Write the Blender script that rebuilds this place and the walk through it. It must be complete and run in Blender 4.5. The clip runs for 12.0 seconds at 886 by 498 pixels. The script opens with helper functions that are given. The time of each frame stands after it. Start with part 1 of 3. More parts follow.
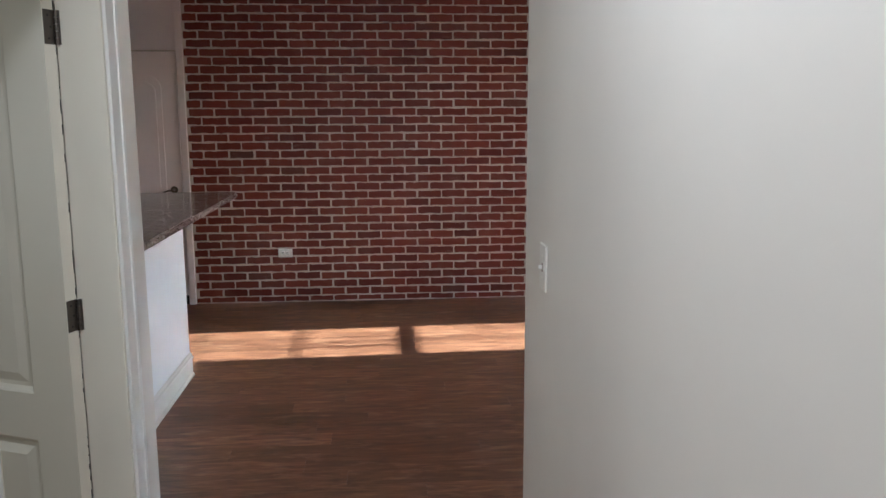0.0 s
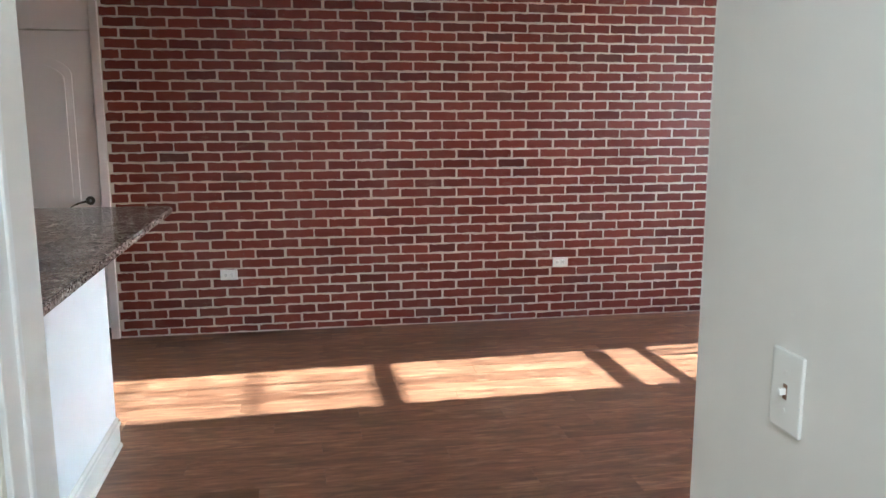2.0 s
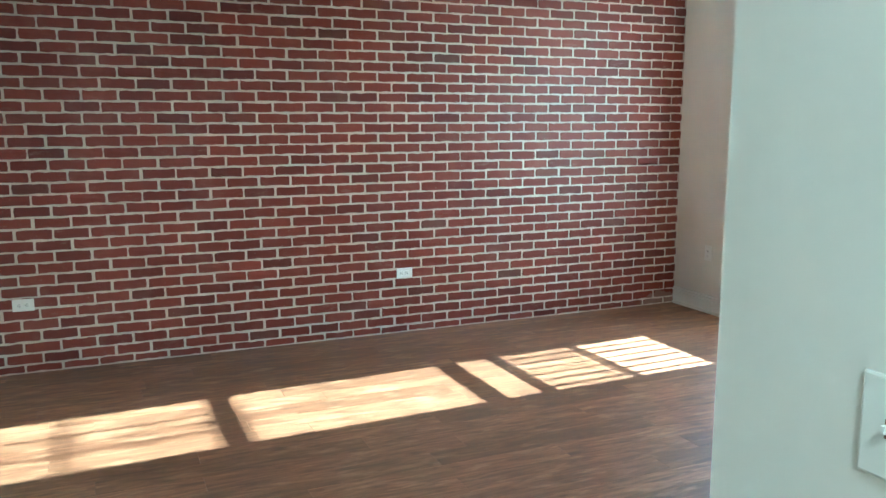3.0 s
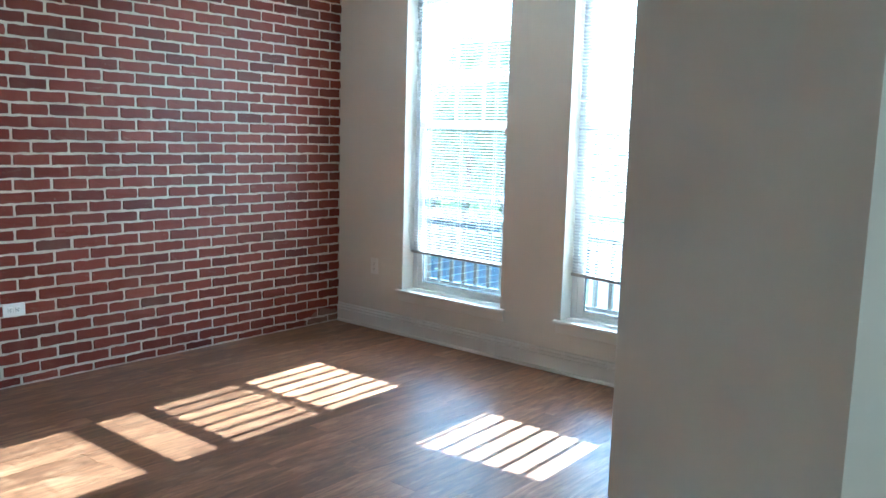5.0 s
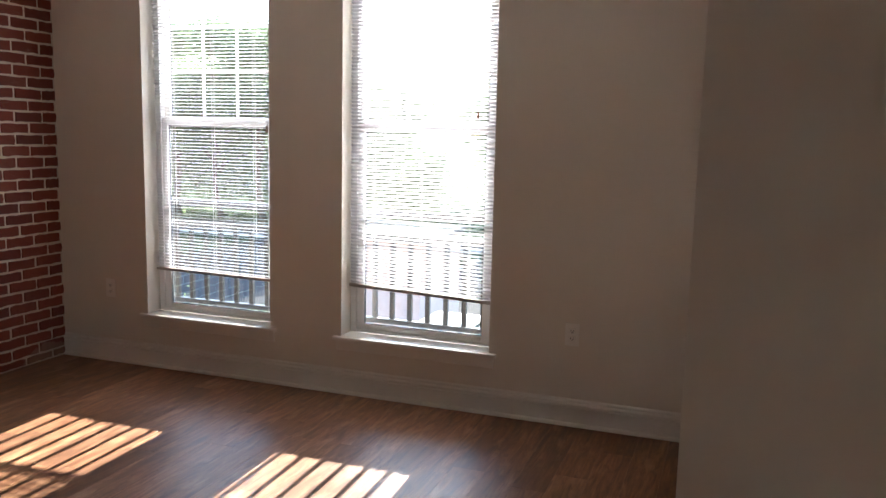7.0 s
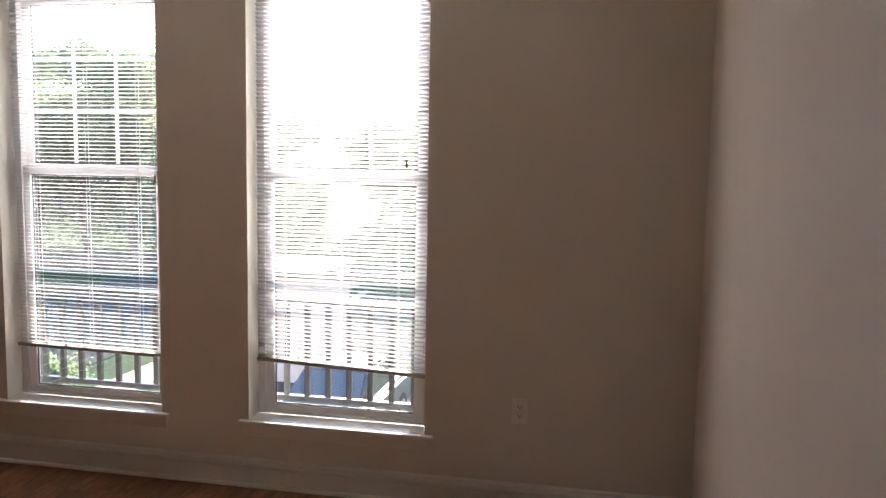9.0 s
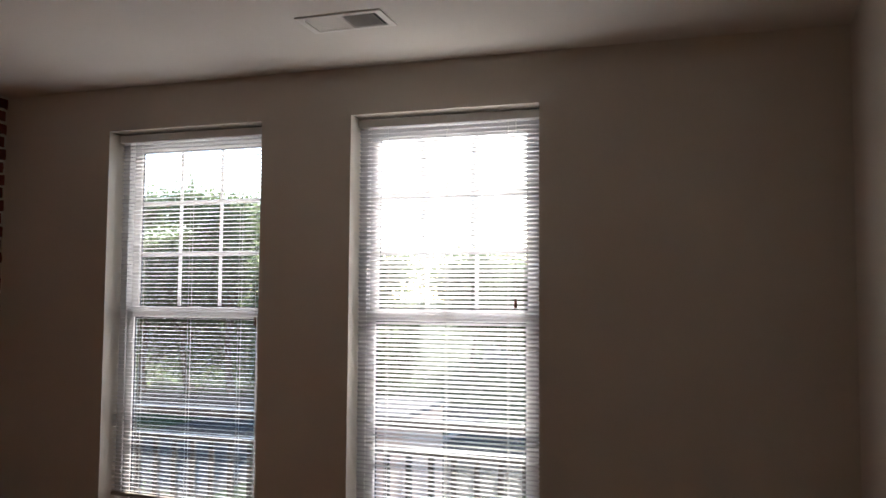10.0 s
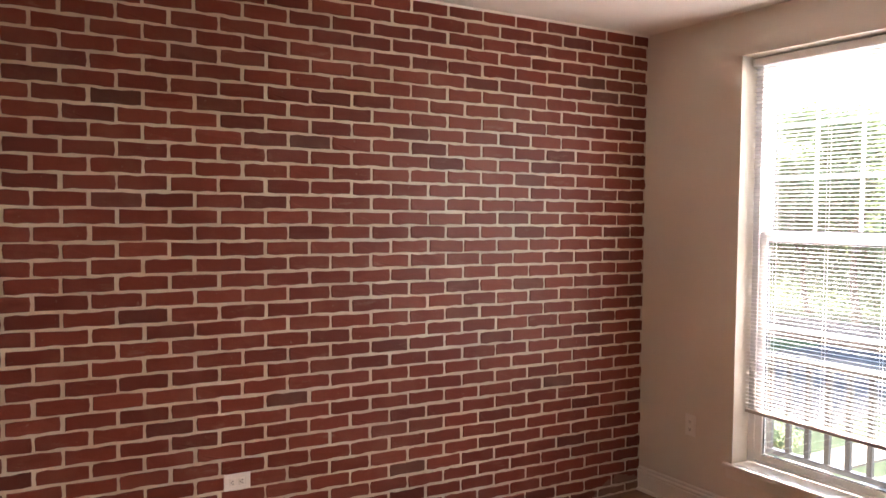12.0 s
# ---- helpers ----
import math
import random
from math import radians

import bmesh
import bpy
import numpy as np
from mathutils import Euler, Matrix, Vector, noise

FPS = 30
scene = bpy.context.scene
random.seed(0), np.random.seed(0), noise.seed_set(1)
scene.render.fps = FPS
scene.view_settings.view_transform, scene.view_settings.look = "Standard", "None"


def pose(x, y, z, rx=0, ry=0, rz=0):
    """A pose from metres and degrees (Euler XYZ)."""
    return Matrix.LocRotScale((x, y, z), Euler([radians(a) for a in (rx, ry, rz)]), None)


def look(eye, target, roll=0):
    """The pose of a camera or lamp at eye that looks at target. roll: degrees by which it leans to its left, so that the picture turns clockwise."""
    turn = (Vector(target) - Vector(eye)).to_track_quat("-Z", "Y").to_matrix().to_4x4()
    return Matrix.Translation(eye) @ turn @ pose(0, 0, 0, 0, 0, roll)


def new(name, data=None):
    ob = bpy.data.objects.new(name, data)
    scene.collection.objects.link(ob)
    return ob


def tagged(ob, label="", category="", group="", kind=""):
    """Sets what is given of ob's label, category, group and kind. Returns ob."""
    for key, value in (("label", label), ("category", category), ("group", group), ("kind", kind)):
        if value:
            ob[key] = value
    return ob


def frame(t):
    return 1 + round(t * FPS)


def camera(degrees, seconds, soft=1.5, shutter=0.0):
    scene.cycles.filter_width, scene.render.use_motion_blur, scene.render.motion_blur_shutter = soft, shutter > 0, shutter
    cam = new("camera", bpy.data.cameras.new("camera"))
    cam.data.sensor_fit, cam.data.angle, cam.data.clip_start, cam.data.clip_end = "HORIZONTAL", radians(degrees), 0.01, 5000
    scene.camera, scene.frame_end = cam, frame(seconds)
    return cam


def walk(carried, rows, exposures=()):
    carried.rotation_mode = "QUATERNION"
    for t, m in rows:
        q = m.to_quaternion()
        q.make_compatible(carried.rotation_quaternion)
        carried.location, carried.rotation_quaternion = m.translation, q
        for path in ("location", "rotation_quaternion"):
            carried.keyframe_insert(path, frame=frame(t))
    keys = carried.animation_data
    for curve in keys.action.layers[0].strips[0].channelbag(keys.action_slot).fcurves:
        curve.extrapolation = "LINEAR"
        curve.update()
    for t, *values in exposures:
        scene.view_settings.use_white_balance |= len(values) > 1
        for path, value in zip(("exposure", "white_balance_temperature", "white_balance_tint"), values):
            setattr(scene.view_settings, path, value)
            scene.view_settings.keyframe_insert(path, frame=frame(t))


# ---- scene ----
cam = camera(57.2, 12.0)
PATH = [
    (0, (-4.142, -7.059, 1.621), (-3.995, -5.092, 1.294), -0.3),
    (0.5, (-4.24, -6.806, 1.622), (-4.237, -4.833, 1.29), -0.5),
    (1, (-4.388, -6.542, 1.608), (-4.384, -4.57, 1.277), -0.3),
    (1.5, (-4.426, -6.278, 1.589), (-4.297, -4.311, 1.255), -0.4),
    (2, (-4.425, -5.98, 1.637), (-4.095, -4.038, 1.293), -0.1),
    (2.5, (-4.485, -5.747, 1.626), (-3.934, -3.855, 1.288), 0.2),
    (3, (-4.545, -5.519, 1.566), (-3.765, -3.705, 1.25), -0.1),
    (3.5, (-4.48, -5.277, 1.549), (-3.485, -3.57, 1.241), 0.1),
    (5.5, (-4.307, -4.602, 1.484), (-2.697, -3.447, 1.208), 1.8),
    (6, (-4.229, -4.453, 1.499), (-2.561, -3.388, 1.213), 1.7),
    (6.5, (-4.228, -4.295, 1.544), (-2.471, -3.384, 1.252), 1.5),
    (7, (-4.16, -4.195, 1.523), (-2.297, -3.521, 1.244), 1.3),
    (7.2, (-4.103, -4.167, 1.529), (-2.213, -3.578, 1.246), 1.0),
    (8.8, (-3.712, -3.829, 1.645), (-1.77, -3.437, 1.373), 0.9),
    (9, (-3.685, -3.797, 1.637), (-1.736, -3.4, 1.427), 1.0),
    (9.5, (-3.573, -3.733, 1.638), (-1.62, -3.299, 1.641), 0.6),
    (10, (-3.477, -3.658, 1.652), (-1.577, -3.042, 1.773), 0.4),
    (10.5, (-3.399, -3.638, 1.665), (-1.655, -2.659, 1.676), 0.6),
    (11, (-3.412, -3.624, 1.667), (-1.895, -2.328, 1.528), 0.8),
    (11.5, (-3.464, -3.588, 1.681), (-2.186, -2.059, 1.514), 0.6),
    (12, (-3.537, -3.601, 1.674), (-2.521, -1.881, 1.585), 0.6),
]
EXPOSURE = [(0.0, 4.68, 5050, 8), (0.5, 5.0, 5050, 9), (1.0, 5.1, 5100, 9), (1.5, 5.2, 5000, 5), (2.0, 5.35, 4800, 1), (2.5, 5.45, 4550, -7), (3.0, 5.62, 4200, -21), (3.5, 5.63, 4050, -22),
            (5.5, 4.8, 4450, -7), (6.5, 4.2, 5500, 6), (7.0, 3.85, 5700, 8), (9.0, 3.7, 5950, 11), (9.5, 2.95, 5850, 10), (10.0, 2.55, 5900, 10), (10.5, 2.6, 5950, 10),
            (11.0, 2.42, 6150, 13), (11.5, 3.65, 6300, 15), (12.0, 4.77, 6450, 17)]
walk(cam, [(t, look(a, b, r)) for t, a, b, r in PATH], EXPOSURE)

# ---- light ----
world = bpy.data.worlds.new("world")
scene.world = world
world.use_nodes = True
wn = world.node_tree
sky = wn.nodes.new("ShaderNodeTexSky")
sky.sky_type = "NISHITA"
sky.sun_disc = False
sky.sun_elevation = radians(20.8)
sky.sun_rotation = radians(87.7)
sky.dust_density = 0.6
sky.ozone_density = 1.3
wn.links.new(sky.outputs[0], wn.nodes["Background"].inputs[0])
wn.nodes["Background"].inputs[1].default_value = 0.15
sun = new("sun", bpy.data.lights.new("sun", "SUN"))
sun.data.energy, sun.data.angle, sun.data.color = 3.5, radians(0.53), (1.0, 0.88, 0.7)
sun.matrix_world = look((10, 0.4, 3.8), (0, 0, 0))
def fill_light(name, m, w, h, watts, colour):
    """A fill lamp added at an unseen window of the rooms behind."""
    o = new(name, bpy.data.lights.new(name, "AREA"))
    o.data.shape, o.data.size, o.data.size_y, o.data.energy, o.data.color = "RECTANGLE", w, h, watts, colour
    o.matrix_world = m
    return o


# added lamp in the unseen bedroom, brightens the door leaf and hall wall
fill_light("bedroom_fill", look((-8.4, -6.3, 1.55), (-7, -6.2, 1.5)), 1.2, 1.4, 0.62, (1.0, 0.92, 0.7))
# added lamp at the hall's unseen far end, evens out the hall walls
fill_light("hall_back_fill", look((-4.3, -9.4, 1.6), (-4.3, -8.0, 1.55)), 0.8, 1.2, 0.52, (1.0, 0.95, 0.86))
# overhead fill added to brighten the hall; this source is out of view
hall_top_fill = new("hall_top_fill", bpy.data.lights.new("hall_top_fill", "AREA"))
hall_top_fill.data.shape, hall_top_fill.data.size, hall_top_fill.data.energy, hall_top_fill.data.color = "DISK", 0.3, 0.74, (1.0, 0.93, 0.83)
hall_top_fill.matrix_world = pose(-4.3, -6.1, 2.68)

H = 2.74            # ceiling
BRICK_X0 = -5.77    # where the brick ends
SOUTH = -4.21       # wall opposite the brick
HALL_R, HALL_L = -3.70, -4.89
HALL_END = -4.597
BEND_X, BEND_Y = -3.232, -4.151
COURSE, PITCH, JOINT = 0.07062, 0.2127, 0.0122
WIN = ((-1.592, -0.687), (-2.97, -2.069))
SILL, HEAD = 0.345, 2.514


# ---- materials ----
def material(name, colour, rough=0.6, metal=0.0, spec=0.5):
    m = bpy.data.materials.new(name)
    m.use_nodes = True
    b = m.node_tree.nodes["Principled BSDF"]
    b.inputs["Base Color"].default_value = (*colour, 1)
    b.inputs["Roughness"].default_value = rough
    b.inputs["Metallic"].default_value = metal
    b.inputs["Specular IOR Level"].default_value = spec
    return m


class Nodes:
    """Short names for the nodes of one material."""

    def __init__(self, m):
        self.t = m.node_tree
        self.b = self.t.nodes["Principled BSDF"]

    def add(self, kind, **inputs):
        n = self.t.nodes.new(kind)
        for k, v in inputs.items():
            self.put(n, k.replace("_", " "), v)
        return n

    def put(self, n, key, v):
        s = n.inputs[int(key[1:])] if key[0] == "i" and key[1:].isdigit() else n.inputs[key]
        if isinstance(v, bpy.types.NodeSocket):
            self.t.links.new(v, s)
        else:
            s.default_value = v

    def coords(self, scale=(1, 1, 1)):
        g = self.add("ShaderNodeNewGeometry")
        mp = self.add("ShaderNodeMapping", Vector=g.outputs["Position"])
        mp.inputs["Scale"].default_value = scale
        return mp.outputs[0]

    def noise(self, scale, detail=4, vector=None, rough=0.55):
        n = self.add("ShaderNodeTexNoise", Scale=scale, Detail=detail, Roughness=rough)
        if vector is not None:
            self.put(n, "Vector", vector)
        return n.outputs["Fac"]

    def ramp(self, fac, stops):
        n = self.add("ShaderNodeValToRGB", Fac=fac)
        e = n.color_ramp.elements
        while len(e) < len(stops):
            e.new(0.5)
        for el, (p, c) in zip(e, stops):
            el.position, el.color = p, (*c, 1)
        return n.outputs[0]

    def mix(self, fac, a, b, blend="MIX"):
        n = self.t.nodes.new("ShaderNodeMix")
        n.data_type, n.blend_type = "RGBA", blend
        for i, v in ((0, fac), (6, a), (7, b)):
            if isinstance(v, bpy.types.NodeSocket):
                self.t.links.new(v, n.inputs[i])
            elif i == 0:
                n.inputs[0].default_value = v
            else:
                n.inputs[i].default_value = (*v, 1)
        return n.outputs[2]

    def math(self, op, a, b=0.0):
        n = self.t.nodes.new("ShaderNodeMath")
        n.operation = op
        self.put(n, "i0", a)
        self.put(n, "i1", b)
        return n.outputs[0]

    def bump(self, height, strength=0.3, distance=0.002):
        n = self.add("ShaderNodeBump", Strength=strength, Distance=distance, Height=height)
        self.t.links.new(n.outputs[0], self.b.inputs["Normal"])

    def each(self):
        """A random number for each object and each island."""
        o = self.add("ShaderNodeObjectInfo").outputs["Random"]
        g = self.add("ShaderNodeNewGeometry").outputs["Random Per Island"]
        return self.math("FRACT", self.math("ADD", o, g))


def painted(name, colour, rough=0.55, stain=0.06, relief=0.12):
    m = material(name, colour, rough)
    n = Nodes(m)
    p = n.coords()
    big = n.noise(0.9, 3, p)
    dark = tuple(c * (1 - stain) for c in colour)
    light = tuple(min(1, c * (1 + stain * 0.6)) for c in colour)
    c = n.ramp(big, [(0.3, dark), (0.7, light)])
    smudge = n.noise(7, 5, p)
    c = n.mix(n.math("MULTIPLY", smudge, stain), c, tuple(x * 0.75 for x in colour))
    n.put(n.b, "Base Color", c)
    n.put(n.b, "Roughness", n.math("ADD", n.math("MULTIPLY", smudge, 0.15), rough - 0.07))
    n.bump(n.noise(260, 3, p), relief, 0.001)
    return m


def make_brick():
    m = material("brick_face", (0.28, 0.07, 0.05), 0.4, spec=0.3)
    n = Nodes(m)
    p = n.coords()
    r = n.each()
    c = n.ramp(r, [(0.0, (0.094, 0.019, 0.013)), (0.12, (0.14, 0.026, 0.016)), (0.45, (0.17, 0.032, 0.018)), (0.75, (0.192, 0.037, 0.021)),
                   (0.93, (0.212, 0.045, 0.026)), (0.972, (0.15, 0.044, 0.03)), (1.0, (0.09, 0.038, 0.029))])
    c = n.mix(n.math("MULTIPLY", n.noise(55, 5, p), 0.5), c, (0.12, 0.024, 0.015))
    haze = n.ramp(n.noise(3.2, 5, p, 0.65), [(0.5, (0, 0, 0)), (0.78, (1, 1, 1))])
    c = n.mix(n.math("MULTIPLY", haze, 0.18), c, (0.34, 0.22, 0.17))
    flecks = n.ramp(n.noise(38, 3, p), [(0.68, (0, 0, 0)), (0.76, (1, 1, 1))])
    c = n.mix(n.math("MULTIPLY", flecks, 0.3), c, (0.42, 0.33, 0.28))
    sm = n.ramp(n.noise(9, 6, n.coords((0.45, 1, 1.6)), 0.7), [(0.6, (0, 0, 0)), (0.7, (1, 1, 1))])
    c = n.mix(n.math("MULTIPLY", sm, 0.25), c, (0.33, 0.24, 0.19))
    # mortar dust left on the lowest courses by the window wall
    far = n.add("ShaderNodeVectorMath", i0=n.coords((0.9, 1, 4)))
    far.operation = "LENGTH"
    dust_veil = n.ramp(n.math("ADD", far.outputs["Value"], n.math("MULTIPLY", n.noise(6, 4, p), 1.2)), [(0.95, (1, 1, 1)), (1.0, (0, 0, 0))])
    c = n.mix(n.math("MULTIPLY", dust_veil, 0.4), c, (0.33, 0.27, 0.22))
    n.put(n.b, "Base Color", c)
    n.put(n.b, "Roughness", n.math("ADD", n.math("MULTIPLY", n.noise(20, 3, p), 0.24), 0.24))
    n.bump(n.noise(130, 5, p), 0.5, 0.002)
    return m


def make_mortar():
    m = material("mortar", (0.7, 0.62, 0.54), 0.42, spec=0.5)
    n = Nodes(m)
    p = n.coords()
    c = n.ramp(n.noise(2.2, 5, p), [(0.3, (0.55, 0.475, 0.38)), (0.7, (0.72, 0.64, 0.53))])
    c = n.mix(n.math("MULTIPLY", n.noise(90, 4, p), 0.42), c, (0.46, 0.39, 0.32))
    n.put(n.b, "Base Color", c)
    n.bump(n.noise(180, 5, p), 0.6, 0.003)
    return m


def make_plank():
    m = material("floor_plank", (0.25, 0.12, 0.06), 0.4)
    n = Nodes(m)
    r = n.each()
    shift = n.add("ShaderNodeCombineXYZ", X=n.math("MULTIPLY", r, 37.0), Y=n.math("MULTIPLY", r, 11.0), Z=r)
    g = n.add("ShaderNodeNewGeometry")
    add = n.t.nodes.new("ShaderNodeVectorMath")
    n.put(add, "i0", g.outputs["Position"])
    n.put(add, "i1", shift.outputs[0])
    mp = n.add("ShaderNodeMapping", Vector=add.outputs[0])
    mp.inputs["Scale"].default_value = (1.5, 10, 1)
    g1 = n.add("ShaderNodeTexNoise", Scale=2.0, Detail=4.5, Roughness=0.52, Distortion=1.4, Vector=mp.outputs[0])
    grain = g1.outputs["Fac"]
    mp2 = n.add("ShaderNodeMapping", Vector=add.outputs[0])
    mp2.inputs["Scale"].default_value = (3.0, 9, 1)
    fleck = n.noise(1.5, 4, mp2.outputs[0])
    mp3 = n.add("ShaderNodeMapping", Vector=add.outputs[0])
    mp3.inputs["Scale"].default_value = (6, 160, 1)
    fine = n.noise(1.0, 3, mp3.outputs[0])
    c = n.ramp(grain, [(0.3, (0.1, 0.042, 0.021)), (0.45, (0.205, 0.096, 0.048)), (0.58, (0.285, 0.142, 0.073)), (0.76, (0.4, 0.222, 0.124))])
    c = n.mix(n.math("MULTIPLY", r, 0.3), c, (0.165, 0.067, 0.031))
    c = n.mix(1.0, c, n.ramp(n.math("FRACT", n.math("MULTIPLY", r, 7.3)), [(0.0, (0.7, 0.68, 0.66)), (0.5, (0.95, 0.95, 0.95)), (1.0, (1.18, 1.17, 1.16))]), "MULTIPLY")
    knot = n.noise(2.6, 5, mp2.outputs[0], 0.7)
    c = n.mix(n.ramp(knot, [(0.52, (0, 0, 0)), (0.7, (0.6, 0.6, 0.6))]), c, (0.085, 0.035, 0.021))
    c = n.mix(n.ramp(fleck, [(0.55, (0, 0, 0)), (0.75, (0.5, 0.5, 0.5))]), c, (0.54, 0.33, 0.19))
    c = n.mix(n.ramp(fine, [(0.38, (0.3, 0.3, 0.3)), (0.55, (0, 0, 0))]), c, (0.08, 0.036, 0.022))
    n.put(n.b, "Base Color", c)
    n.put(n.b, "Roughness", n.math("ADD", n.math("MULTIPLY", grain, 0.22), 0.31))
    n.bump(n.math("ADD", fine, n.math("MULTIPLY", n.noise(9, 3, g.outputs["Position"]), 1.5)), 0.14, 0.0012)
    return m


def make_granite():
    m = material("granite", (0.2, 0.17, 0.15), 0.12)
    n = Nodes(m)
    p = n.coords()
    v = n.add("ShaderNodeTexVoronoi", Scale=130.0, Vector=p)
    c = n.ramp(v.outputs["Color"], [(0.15, (0.05, 0.042, 0.038)), (0.4, (0.24, 0.19, 0.16)), (0.65, (0.42, 0.36, 0.32)), (0.9, (0.62, 0.57, 0.52))])
    c = n.mix(n.ramp(n.noise(26, 5, p), [(0.42, (0, 0, 0)), (0.6, (0.7, 0.7, 0.7))]), c, (0.17, 0.13, 0.11))
    n.put(n.b, "Base Color", c)
    return m


def speckled(name, a, b, scale, rough=0.9, bump=0.4, spec=0.02):
    m = material(name, a, rough, spec=spec)
    n = Nodes(m)
    p = n.coords()
    c = n.ramp(n.noise(scale, 6, p, 0.6), [(0.3, a), (0.7, b)])
    c = n.mix(n.math("MULTIPLY", n.noise(scale * 14, 4, p), 0.4), c, tuple(x * 0.6 for x in a))
    n.put(n.b, "Base Color", c)
    n.bump(n.noise(scale * 30, 3, p), bump, 0.01)
    return m


def make_leaf():
    m = material("leaf", (0.07, 0.12, 0.03), 0.7, spec=0.08)
    n = Nodes(m)
    c = n.ramp(n.each(), [(0.0, (0.05, 0.072, 0.036)), (0.5, (0.072, 0.098, 0.05)), (1.0, (0.095, 0.125, 0.066))])
    n.put(n.b, "Base Color", c)
    lit = n.ramp(n.each(), [(0.0, (0.15, 0.19, 0.1)), (1.0, (0.22, 0.27, 0.15))])
    tr = n.add("ShaderNodeBsdfTranslucent", Color=lit)
    mx = n.add("ShaderNodeMixShader", Fac=0.6)
    n.put(mx, "i1", n.b.outputs[0])
    n.put(mx, "i2", tr.outputs[0])
    n.t.links.new(mx.outputs[0], n.t.nodes["Material Output"].inputs[0])
    return m


def make_slat():
    m = material("blind_slat", (0.74, 0.73, 0.74), 0.38)
    n = Nodes(m)
    c = n.ramp(n.each(), [(0.0, (0.62, 0.61, 0.64)), (1.0, (0.7, 0.69, 0.71))])
    n.put(n.b, "Base Color", c)
    tr = n.add("ShaderNodeBsdfTranslucent", Color=(0.62, 0.61, 0.65, 1))
    mx = n.add("ShaderNodeMixShader", Fac=0.16)
    n.put(mx, "i1", n.b.outputs[0])
    n.put(mx, "i2", tr.outputs[0])
    n.t.links.new(mx.outputs[0], n.t.nodes["Material Output"].inputs[0])
    return m


def make_glass():
    m = material("window_glass", (0.95, 0.98, 0.97), 0.0)
    n = Nodes(m)
    tp = n.add("ShaderNodeBsdfTransparent", Color=(0.93, 0.96, 0.955, 1))
    gl = n.add("ShaderNodeBsdfGlossy", Color=(1, 1, 1, 1), Roughness=0.0)
    fr = n.add("ShaderNodeFresnel", IOR=1.45)
    mx = n.add("ShaderNodeMixShader", Fac=fr.outputs[0])
    n.put(mx, "i1", tp.outputs[0])
    n.put(mx, "i2", gl.outputs[0])
    # faint translucent veil mixed into the panes to imitate glare over the view
    dust_veil = n.add("ShaderNodeBsdfTranslucent", Color=(0.9, 0.9, 0.88, 1))
    veiled = n.add("ShaderNodeMixShader", Fac=n.math("ADD", n.math("MULTIPLY", n.noise(5, 4, n.coords()), 0.005), 0.002))
    n.put(veiled, "i1", mx.outputs[0])
    n.put(veiled, "i2", dust_veil.outputs[0])
    n.t.links.new(veiled.outputs[0], n.t.nodes["Material Output"].inputs[0])
    return m


WALL = painted("wall_paint", (0.74, 0.695, 0.625), 0.6)
CEIL = painted("ceiling_paint", (0.76, 0.73, 0.68), 0.85, 0.04, 0.3)
TRIM = painted("trim_paint", (0.78, 0.76, 0.71), 0.35, 0.05, 0.04)
PONY = painted("half_wall_paint", (0.85, 0.86, 0.87), 0.45, 0.04, 0.08)
DOOR = painted("door_paint", (0.75, 0.7, 0.585), 0.4, 0.05, 0.05)
GREY_DOOR = painted("closet_door_paint", (0.78, 0.7, 0.66), 0.45, 0.05, 0.05)
VINYL = material("window_vinyl", (0.82, 0.82, 0.82), 0.35)
PLATE = material("plate_plastic", (0.82, 0.8, 0.76), 0.3)
SWITCH = material("switch_plastic", (0.77, 0.74, 0.675), 0.35)
GASKET = material("gasket_rubber", (0.06, 0.065, 0.075), 0.6)
SLOT = material("dark_slot", (0.02, 0.018, 0.016), 0.6)
BRICK, MORTAR, PLANK, GRANITE = make_brick(), make_mortar(), make_plank(), make_granite()
HINGE = material("hinge_metal", (0.13, 0.11, 0.09), 0.45, 0.8)
RAILING = speckled("railing_paint", (0.03, 0.026, 0.025), (0.045, 0.04, 0.038), 6, 0.45, 0.05, 0.35)
SLAT, GLASS, LEAF = make_slat(), make_glass(), make_leaf()
BLIND_RAIL = material("blind_rail", (0.42, 0.37, 0.33), 0.45)
CORD = material("cord", (0.75, 0.72, 0.68), 0.8)
TASSEL = material("tassel_wood", (0.22, 0.12, 0.07), 0.5)
BARK = speckled("bark", (0.07, 0.05, 0.035), (0.14, 0.1, 0.075), 5)
GRASS = speckled("grass", (0.028, 0.04, 0.02), (0.045, 0.06, 0.028), 0.5)
ASPHALT = speckled("asphalt", (0.038, 0.036, 0.034), (0.058, 0.054, 0.05), 0.4)
CONCRETE = speckled("concrete", (0.28, 0.265, 0.24), (0.36, 0.34, 0.32), 0.8)
PAVING = speckled("paving", (0.26, 0.2, 0.145), (0.33, 0.26, 0.19), 0.9)
STUCCO = speckled("stucco", (0.42, 0.31, 0.26), (0.5, 0.38, 0.32), 0.6)
ROOFING = speckled("roofing", (0.1, 0.09, 0.09), (0.16, 0.15, 0.14), 1.2)
OUTER = speckled("outer_brick", (0.2, 0.09, 0.065), (0.28, 0.13, 0.09), 3)
TYRE = material("tyre_rubber", (0.02, 0.02, 0.02), 0.8)
RIM = material("rim_metal", (0.6, 0.6, 0.62), 0.3, 0.9)
CAR_GLASS = material("car_glass", (0.02, 0.021, 0.022), 0.12, spec=0.5)
LAMP_RED = material("tail_lamp", (0.4, 0.02, 0.02), 0.2)
